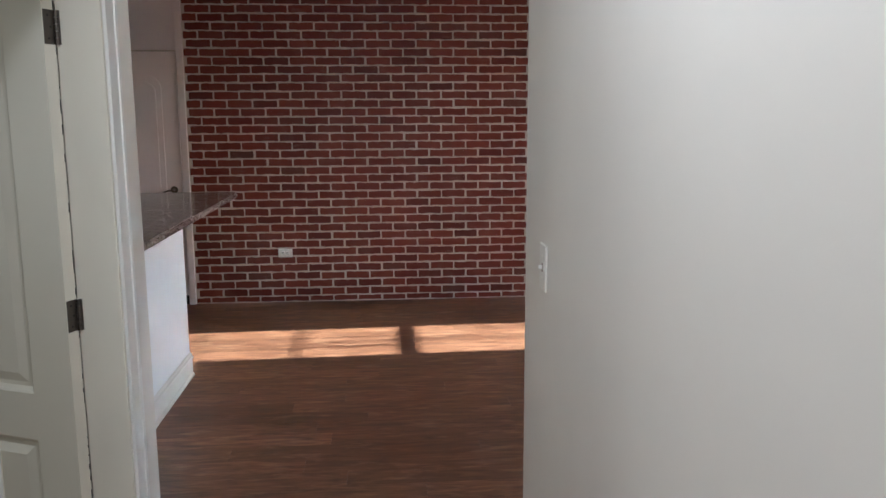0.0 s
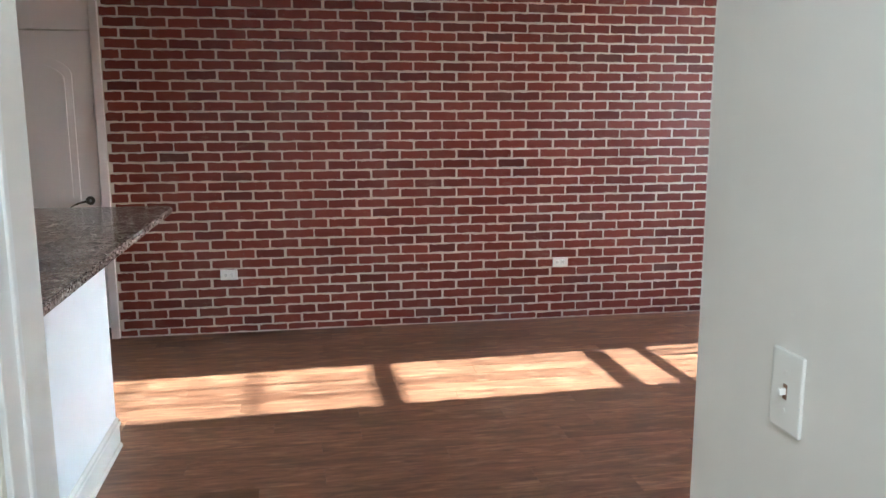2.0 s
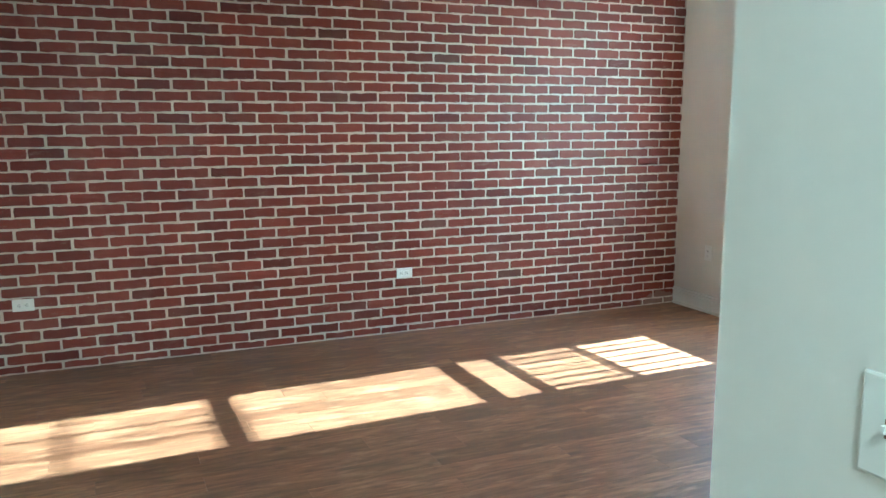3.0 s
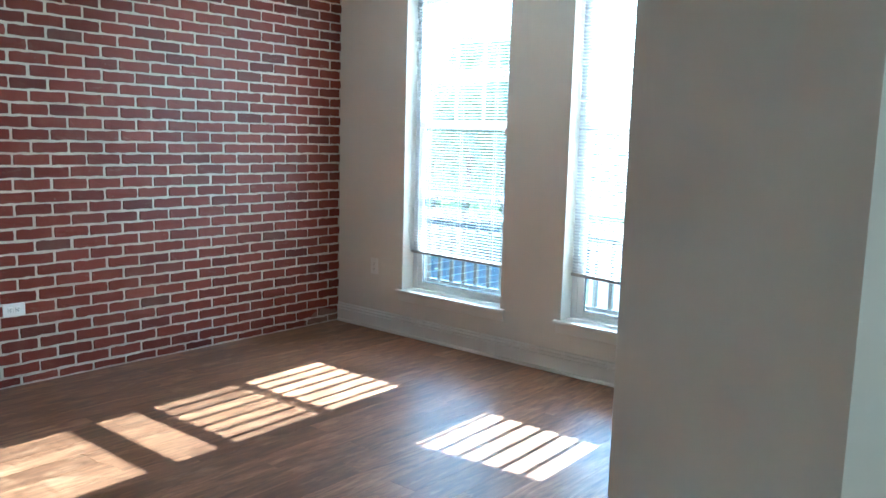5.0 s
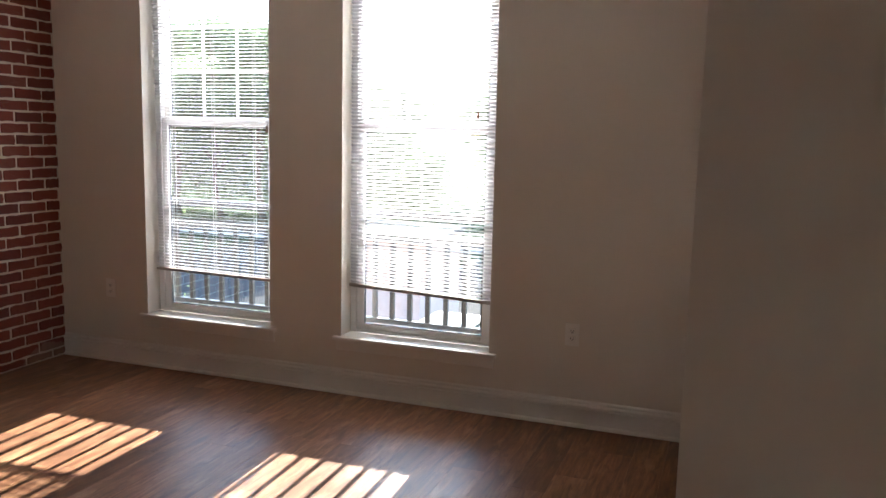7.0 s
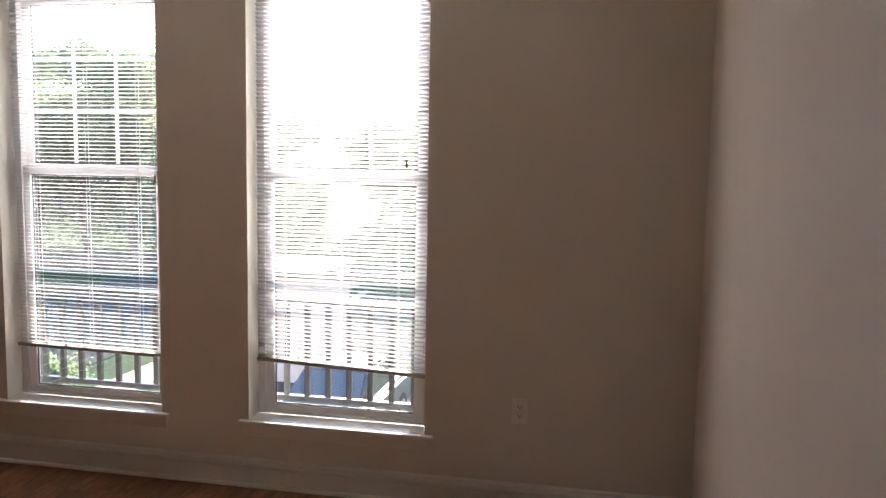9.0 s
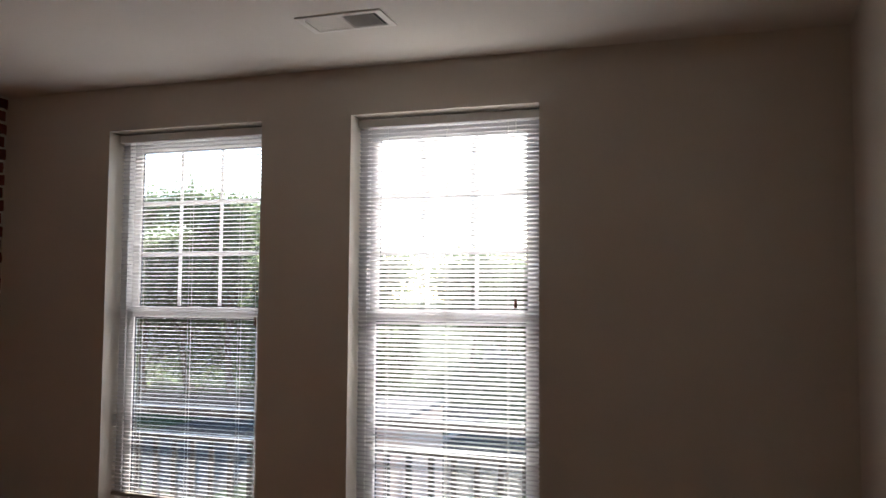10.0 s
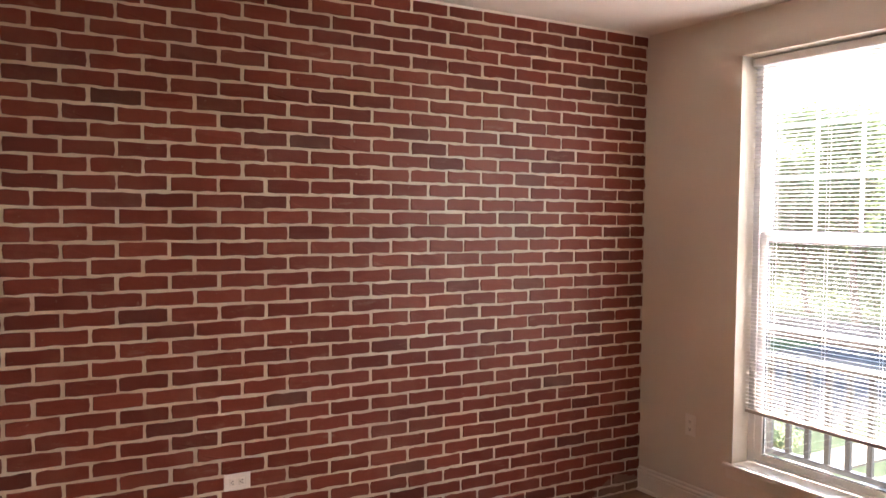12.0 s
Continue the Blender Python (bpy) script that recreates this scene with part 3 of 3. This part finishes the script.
bm, cols, rows_ = leaf_body()
leaf = part("leaf", bm, DOOR, door, m=SWING)
for hi, lo in cols:
    for z0, z1 in rows_:
        part("panel", raised_panel(lo, hi, z0, z1), DOOR, leaf, m=SWING)
for z in (0.32, 1.068, 1.855):
    h = part("hinge", bm_box((0.003, -0.001, z - 0.057), (LT - 0.003, 0.0016, z + 0.033), bevel=0.0007), HINGE, leaf, "worn dark metal hinge", m=SWING)
    for k in range(5):
        part("knuckle", cylinder((-5.0, D1 - 0.0235, z - 0.045 + k * 0.018), (-5.0, D1 - 0.0235, z - 0.0285 + k * 0.018), 0.0055, 10), HINGE, door)
    part("hinge_plate", bm_box((-4.999, D1 - 0.0195, z - 0.045), (-4.992, D1 - 0.0178, z + 0.045)), HINGE, door)
    part("screws", boxes(*[((LT / 2 - 0.004 + dx, 0.0012, z - 0.012 + dz - 0.003), (LT / 2 + 0.002 + dx, 0.0022, z - 0.012 + dz + 0.003)) for dx, dz in ((0.004, -0.03), (-0.004, 0.0), (0.004, 0.03))], bevel=0.0008), SLOT, leaf, m=SWING)

rc = random.Random(21)
chips = bmesh.new()
for k in range(46):
    z, w, h = rc.uniform(0.15, 1.9), rc.uniform(0.0008, 0.0032), rc.uniform(0.004, 0.03)
    bm_box((0.0003, -0.0006, z), (0.0003 + w, 0.0006, z + h), chips)
part("worn_edge", chips, SLOT, leaf, "dark scuffs and chips along the hinge edge", m=SWING)

# ---- kitchen ----
closet = empty("door_2", (-6.25, 0, 0), "closed pale grey-pink flush door beside the brick", "door", kind="structure")
part("frame", boxes(((BRICK_X0 - 0.055, -0.028, 0), (BRICK_X0, 0.03, H)), ((-6.78, -0.028, 0), (-6.72, 0.03, H)), bevel=0.003), GREY_DOOR, closet)
part("transom_panel", boxes(((-6.72, -0.012, 2.158), (BRICK_X0 - 0.055, 0.02, H))), GREY_DOOR, closet)
lf = part("leaf", boxes(((-6.715, -0.014, 0.08), (BRICK_X0 - 0.062, 0.02, 2.145)), bevel=0.002), GREY_DOOR, closet)
arch = [(-6.6, 0.98), (-5.96, 0.98), (-5.96, 1.86)] + [(-6.28 + 0.32 * math.cos(radians(a)), 1.86 + 0.13 * math.sin(radians(a))) for a in range(15, 180, 15)] + [(-6.6, 1.86)]
for grow, y_ in ((0.0, -0.026), (-0.045, -0.036)):
    pts_ = [(-6.28 + (u + 6.28) * (1 + grow / 0.32), 1.45 + (v - 1.45) * (1 + grow / 0.5)) for u, v in arch]
    ap = prism(pts_, "y", y_, -0.013)
    part("panel", ap, GREY_DOOR, lf)
part("panel", boxes(((-6.6, -0.026, 0.25), (-5.96, -0.013, 0.85)), ((-6.55, -0.036, 0.3), (-6.01, -0.018, 0.8)), bevel=0.002), GREY_DOOR, lf)
part("toe", boxes(((-6.72, 0.0, 0), (BRICK_X0 - 0.055, 0.02, 0.075))), SLOT, closet)
lever = part("lever_handle", cylinder((-5.9, -0.022, 1.0), (-5.9, -0.014, 1.0), 0.031, 20), HINGE, lf, "brushed metal lever handle on a round rose", smooth=False)
part("spindle", cylinder((-5.9, -0.07, 1.0), (-5.9, -0.02, 1.0), 0.01, 12), HINGE, lever)
grip = bmesh.new()
for k in range(5):
    cylinder((-5.893 - k * 0.025, -0.066, 1.0 - 0.0015 * k * k), (-5.919 - k * 0.025, -0.066, 1.0 - 0.0015 * (k + 1) ** 2), 0.009 - 0.0008 * k, 10, 0.0082 - 0.0008 * k, grip)
part("grip", grip, HINGE, lever)

single("pony_wall", boxes(((-5.5, -4.198, 0), (-5.37, -2.0, 1.03))), PONY, "white painted half wall under a bar counter", "half wall", kind="structure")
baseboard("baseboard", (-5.37, -2.0), (-5.37, -4.195))
baseboard("baseboard", (-5.5, -2.0), (-5.37, -2.0))


def counter_top():
    pts = []
    x0, x1, y0, y1, r = -6.15, -5.19, -4.19, -1.0, 0.09
    for cx, cy, a0 in ((x1 - r, y1 - r, 0),):
        for k in range(9):
            a = radians(a0 + 90 * k / 8)
            pts.append((cx + r * math.cos(a), cy + r * math.sin(a)))
    pts += [(x0, y1), (x0, y0), (x1, y0)]
    bm = prism(pts, "z", 1.031, 1.067)
    bmesh.ops.bevel(bm, geom=[e for e in bm.edges if abs(e.verts[0].co.z - e.verts[1].co.z) < 1e-5], offset=0.006, segments=2, affect="EDGES")
    return bm


single("countertop", counter_top(), GRANITE, "speckled brown-grey granite bar counter with rounded corner", "countertop")
cab = empty("base_cabinet", (-5.86, -2.6, 0), "white base cabinet under the granite bar", "cabinet")
part("body", boxes(((-6.1, -4.18, 0.1), (-5.64, -1.15, 1.03)), bevel=0.003), TRIM, cab)
part("toe_kick", boxes(((-6.04, -4.16, 0.0), (-5.7, -1.2, 0.1))), SLOT, cab)


# ---- outside ----
G = -3.6
single("ground", boxes(((T + 0.02, -600, G - 0.3), (900, 600, G))), GRASS, "green lawn reaching to the horizon", "ground", kind="structure")
single("road", boxes(((8.4, -160, G - 0.1), (27, 5.5, G + 0.02)), ((29.5, 5.5, G - 0.1), (34.5, 160, G + 0.02)), ((14.3, 8.9, G - 0.1), (29.49, 17, G + 0.02))), ASPHALT, "grey asphalt parking lot and lane", "road", kind="structure")
single("pavement", boxes(((5.0, -160, G - 0.1), (6.6, 160, G + 0.05)), ((6.6, 6.5, G - 0.1), (29.3, 7.5, G + 0.05))), PAVING, "pale tan concrete walkway across the lawn", "pavement", kind="structure")
single("kerb", boxes(((8.25, -160, G - 0.1), (8.4, 5.65, G + 0.14)), ((8.4, 5.5, G - 0.1), (27.15, 5.65, G + 0.14)), ((29.35, 5.65, G - 0.1), (29.5, 160, G + 0.14)), bevel=0.02), CONCRETE, "concrete kerb along the parking lot", "kerb", kind="structure")


def leaf_cloud(name, centres, sizes, rng):
    """Small pointed leaves, one to a place, turned at random."""
    n = len(centres)
    u = rng.normal(size=(n, 3))
    u /= np.linalg.norm(u, axis=1)[:, None]
    v = np.cross(u, rng.normal(size=(n, 3)))
    v /= np.linalg.norm(v, axis=1)[:, None]
    u, v = u * sizes[:, None], v * sizes[:, None] * 0.55
    verts = np.stack((centres - u, centres + v, centres + u, centres - v), 1).reshape(-1, 3)
    me = bpy.data.meshes.new(name)
    me.from_pydata(verts.tolist(), [], np.arange(4 * n).reshape(n, 4).tolist())
    me.materials.append(LEAF)
    return me


def tree(name, at, height, spread, seed, leaves=34000):
    rnd = random.Random(seed)
    e = empty(name, at, "leafy green deciduous tree beyond the parking lot", "tree", "trees across the road")
    base = Vector(at)
    tr = bmesh.new()
    p, r = base.copy(), height * 0.022
    for k in range(5):
        q = p + Vector((rnd.uniform(-0.25, 0.25), rnd.uniform(-0.25, 0.25), height * 0.12))
        cylinder(p, q, r, 9, r * 0.82, tr)
        p, r = q, r * 0.82
    hubs = []
    for k in range(9):
        a = rnd.uniform(0, 6.28)
        s = base + Vector((0, 0, height * rnd.uniform(0.28, 0.6)))
        q = base + Vector((math.cos(a) * spread * rnd.uniform(0.35, 0.85), math.sin(a) * spread * rnd.uniform(0.35, 0.85), height * rnd.uniform(0.42, 0.92)))
        cylinder(s, q, height * 0.009, 6, height * 0.003, tr)
        hubs.append((q, spread * rnd.uniform(0.28, 0.5)))
    hubs.append((base + Vector((0, 0, height * 0.88)), spread * 0.4))
    part("trunk", tr, BARK, e)
    rng = np.random.default_rng(seed)
    pick = rng.integers(0, len(hubs), leaves)
    at_ = np.array([tuple(h[0]) for h in hubs])[pick]
    reach = np.array([h[1] for h in hubs])[pick][:, None] * 0.55
    me = leaf_cloud("crown", at_ + rng.normal(size=(leaves, 3)) * (1, 1, 0.8) * reach, rng.uniform(0.06, 0.15, leaves), rng)
    part("crown", None, None, e, mesh=me)
    return e


rt = random.Random(5)
for k, (x, y, h, s) in enumerate(((36, 30, 8.6, 5), (34, 25.7, 11.2, 2.9), (34, 20.1, 10.8, 3.2), (36, 24.2, 8.6, 3.2), (37, 40, 10.5, 5.5), (34, 14, 8, 4), (44, 4, 7.4, 4.5), (46, 50, 12, 6), (30, 33, 8, 4.5), (48, -6, 7.8, 5), (45, -18, 8, 5), (40, 58, 11.5, 6), (52, 12, 8.2, 5), (31, 45, 9, 5))):
    tree("tree", (x, y, G), h, s, 11 + k)


def woods(y0, y1, x0, depth, top, count, seed):
    """A far band of foliage with an uneven top."""
    rng = np.random.default_rng(seed)
    y = rng.uniform(y0, y1, count)
    crest = np.array([0.62 + 0.4 * noise.noise((v * 0.13, seed, 0)) + 0.25 * noise.noise((v * 0.5, seed, 3)) for v in y])
    z = G + np.maximum(0.3, top * crest) * np.sqrt(rng.random(count))
    me = leaf_cloud("woods", np.stack((x0 + rng.uniform(0, depth, count), y, z), 1), rng.uniform(0.12, 0.26, count), rng)
    return tagged(new("woods", me), "dense green band of far woods", "woods", kind="stuff")


woods(12, 95, 36, 5, 8.6, 150000, 3)
woods(-70, 16, 66, 6, 7.4, 90000, 4)


def shrub(at, r, seed):
    rng = np.random.default_rng(seed)
    d = rng.normal(size=(2600, 3)) * (1, 1, 0.9)
    d[:, 2] = abs(d[:, 2])
    me = leaf_cloud("shrub", np.array(at) + d * r * 0.5 + (0, 0, 0.1), rng.uniform(0.025, 0.06, 2600), rng)
    return tagged(new("shrub", me), "low leafy green shrub beside the walkway", "shrub", "shrubs by the walkway")


for k in range(5):
    shrub((14.6 + rt.uniform(-0.3, 0.3), -9.0 + k * 2.2 + rt.uniform(-0.5, 0.5), G), rt.uniform(0.6, 1.0), 40 + k)


for k in range(4):
    shrub((12.2 + k * 0.35 + rt.uniform(-0.3, 0.3), 8.7 + k * 0.75 + rt.uniform(-0.3, 0.3), G), rt.uniform(0.5, 0.8), 60 + k)


def car(at, heading, paint, label):
    m = pose(*at, 0, 0, heading)
    e = tagged(new("car"), label, "car", "parked cars")
    e.matrix_basis = m
    side = [(-2.2, 0.32), (-2.25, 0.62), (-2.15, 0.88), (-1.5, 0.96), (0.85, 0.98), (1.75, 0.86), (2.15, 0.68), (2.2, 0.35)]
    b = prism(side, "y", -0.88, 0.88)
    bmesh.ops.bevel(b, geom=b.edges[:], offset=0.07, segments=2, affect="EDGES")
    part("body", b, paint, e, m=m, smooth=False)
    cab_ = prism([(-1.75, 0.94), (-1.15, 1.4), (0.15, 1.43), (1.05, 0.95)], "y", -0.74, 0.74)
    for v in cab_.verts:
        if v.co.z > 1.2:
            v.co.y *= 0.82
    bmesh.ops.bevel(cab_, geom=cab_.edges[:], offset=0.04, segments=2, affect="EDGES")
    part("cabin_glass", cab_, CAR_GLASS, e, m=m)
    part("roof", bm_box((-1.12, -0.56, 1.405), (0.12, 0.56, 1.455), bevel=0.02), paint, e, m=m)
    for x in (-1.35, 1.35):
        for y in (-0.8, 0.8):
            w = part("wheel", cylinder((x, y - 0.1, 0.32), (x, y + 0.1, 0.32), 0.32, 22), TYRE, e, m=m)
            part("rim", cylinder((x, y - 0.108, 0.32), (x, y + 0.108, 0.32), 0.2, 16), RIM, w, m=m)
    for y in (-0.65, 0.65):
        part("headlight", bm_box((2.06, y - 0.17, 0.62), (2.2, y + 0.17, 0.75), bevel=0.03), LAMP_CLEAR, e, m=m)
        part("tail_light", bm_box((-2.25, y - 0.17, 0.68), (-2.15, y + 0.17, 0.82), bevel=0.03), LAMP_RED, e, m=m)
    return e


def paint(name, c):
    m = material(name, c, 0.4, 0.0)
    m.node_tree.nodes["Principled BSDF"].inputs["Coat Weight"].default_value = 0.25
    return m


GREY, DARK, TAN = paint("grey_paint", (0.17, 0.14, 0.11)), paint("dark_paint", (0.05, 0.045, 0.042)), paint("tan_paint", (0.3, 0.26, 0.21))
car((10.35, 1.0, G + 0.02), 180, GREY, "grey sedan parked on the asphalt lot")
car((10.6, -1.75, G + 0.02), 180, DARK, "dark grey sedan parked on the asphalt lot")
car((10.5, -4.6, G + 0.02), 180, TAN, "tan sedan parked on the asphalt lot")

garage = empty("garage", (15.5, 4.3, G), "low tan stucco garage with a flat roof", "garage")
part("wall", boxes(((14.0, 2.95, G), (17.0, 5.7, -1.1)), bevel=0.02), STUCCO, garage)
part("roof", boxes(((13.85, 2.8, -1.1), (17.15, 5.85, -0.98)), bevel=0.02), ROOFING, garage)


def house(x, y, w, d, h):
    e = empty("apartment_building", (x, y, G), "pale apartment building with rows of windows", "building")
    part("wall", boxes(((x, y - w / 2, G), (x + d, y + w / 2, G + h)), bevel=0.03), CONCRETE, e)
    part("roof", prism([(y - w / 2 - 0.5, G + h), (y + w / 2 + 0.5, G + h), (y, G + h + 1.6)], "x", x - 0.5, x + d + 0.5), ROOFING, e)
    for s in range(int(h // 2.9)):
        for k in range(int(w // 3)):
            yy, zz = y - w / 2 + 1.5 + k * 3, G + 1.0 + s * 2.9
            wd = part("window", boxes(((x - 0.06, yy - 0.55, zz), (x + 0.02, yy + 0.55, zz + 1.4)), bevel=0.02), VINYL, e)
            part("pane", boxes(((x - 0.07, yy - 0.47, zz + 0.08), (x - 0.055, yy + 0.47, zz + 1.32))), CAR_GLASS, wd)
    return e


house(62, 2, 24, 10, 6.2)


# ---- pieces of the floor and the wall ----
def plank_mesh(L, Wd):
    return mesh_of("plank", bm_box((0, 0, -0.006), (L, Wd, 0.0), bevel=0.0005), PLANK)


PW, PL = 0.152, 1.22
full = plank_mesh(PL - 0.0007, PW - 0.0007)
rp = random.Random(3)
rest = []


def lay(a, b, y, seen):
    """One plank from a to b in the row at y."""
    if b - a < 0.02:
        return
    if not seen:
        rest.append(((a, y, -0.006), (b - 0.0008, y + PW - 0.0008, 0.0)))
    elif b - a > PL - 0.001:
        part("plank", None, None, floor, mesh=full, m=Matrix.Translation((a, y, 0)))
    else:
        part("plank", None, None, floor, mesh=plank_mesh(b - a - 0.0007, PW - 0.0007), m=Matrix.Translation((a, y, 0)))


y = -PW
while y > -9.5:
    x = -8.48 - rp.uniform(0, PL)
    right = 0.0 if y > -4.3 else HALL_R + 0.1
    while x < right:
        a, b = max(x, -8.48), min(x + PL, right)
        near = b > -6.2 and y > -4.5 or (b > -4.95 and y > -6.7)
        lay(a, b, y, near)
        x += PL
    y -= PW
o = part("planks_far", boxes(*rest), PLANK, floor)
o["kind"] = "stuff"


def brick_shape(w, h, rnd):
    """One brick face with wavering edges, about its lower left corner; the front at y = -0.007."""
    n = 5
    pts = []
    j = lambda s: rnd.uniform(-s, s) * 1.9
    c = 0.0022
    for k in range(n + 1):
        pts.append((w * k / n + (j(0.0016) if 0 < k < n else (c if k == 0 else -c)), j(0.0016)))
    for k in range(1, 2):
        pts.append((w + j(0.0016), h * 0.5 + j(0.008)))
    for k in range(n, -1, -1):
        pts.append((w * k / n + (j(0.0016) if 0 < k < n else (c if k == 0 else -c)), h + j(0.0018)))
    pts.append((j(0.0016), h * 0.5 + j(0.008)))
    f = 0.0022
    front, back = [], []
    for u, v in pts:
        back.append((u, 0.004, v))
        front.append((w / 2 + (u - w / 2) * (1 - 2 * f / w), -0.0015 + j(0.0008), h / 2 + (v - h / 2) * (1 - 2 * f / h)))
    m = len(pts)
    faces = [tuple(range(m))[::-1]] + [(i, (i + 1) % m, m + (i + 1) % m, m + i) for i in range(m)]
    faces[0] = tuple(range(m))
    return front + back, faces


rb = random.Random(8)
shapes = []
for k in range(18):
    v, f = brick_shape(PITCH - JOINT, COURSE - JOINT, rb)
    me = bpy.data.meshes.new("brick")
    me.from_pydata(v, [], f)
    me.materials.append(BRICK)
    shapes.append((me, v, f))
allv, allf = [], []
rows_n = int(H / COURSE) + 1
SHIFT = -0.115
for r in range(rows_n):
    z = H - 0.001 - (r + 1) * COURSE + JOINT / 2
    off = SHIFT + (PITCH / 2 if r % 2 else 0)
    k0 = int((BRICK_X0 - off) / PITCH) - 2
    for k in range(k0, 3):
        a, b = off + k * PITCH + JOINT / 2, off + (k + 1) * PITCH - JOINT / 2
        a, b = max(a, BRICK_X0 + 0.004), min(b, -0.003)
        if b - a < 0.02:
            continue
        z0, h = z, COURSE - JOINT
        if z0 < 0.008:
            h += z0 - 0.008
            z0 = 0.008
        if h < 0.012:
            continue
        dx, dz = rb.uniform(-0.0025, 0.0025), rb.uniform(-0.0015, 0.0015)
        whole = b - a > PITCH - JOINT - 0.002 and h > COURSE - JOINT - 0.001
        if whole and -4.3 < a < -2.85:
            part("brick", None, None, wall_north, mesh=rb.choice(shapes)[0], m=Matrix.Translation((a + dx, 0, z0 + dz)) @ Matrix.Rotation(radians(rb.uniform(-0.5, 0.5)), 4, "Y"))
        else:
            v, f = rb.choice(shapes)[1:] if whole else brick_shape(b - a, h, rb)
            i = len(allv)
            allv += [(p[0] + a + (dx if whole else 0), p[1], p[2] + z0 + dz) for p in v]
            allf += [tuple(i + q for q in face) for face in f]
me = bpy.data.meshes.new("bricks_far")
me.from_pydata(allv, [], allf)
me.materials.append(BRICK)
o = part("bricks_far", None, None, wall_north, mesh=me)
o["kind"] = "stuff"
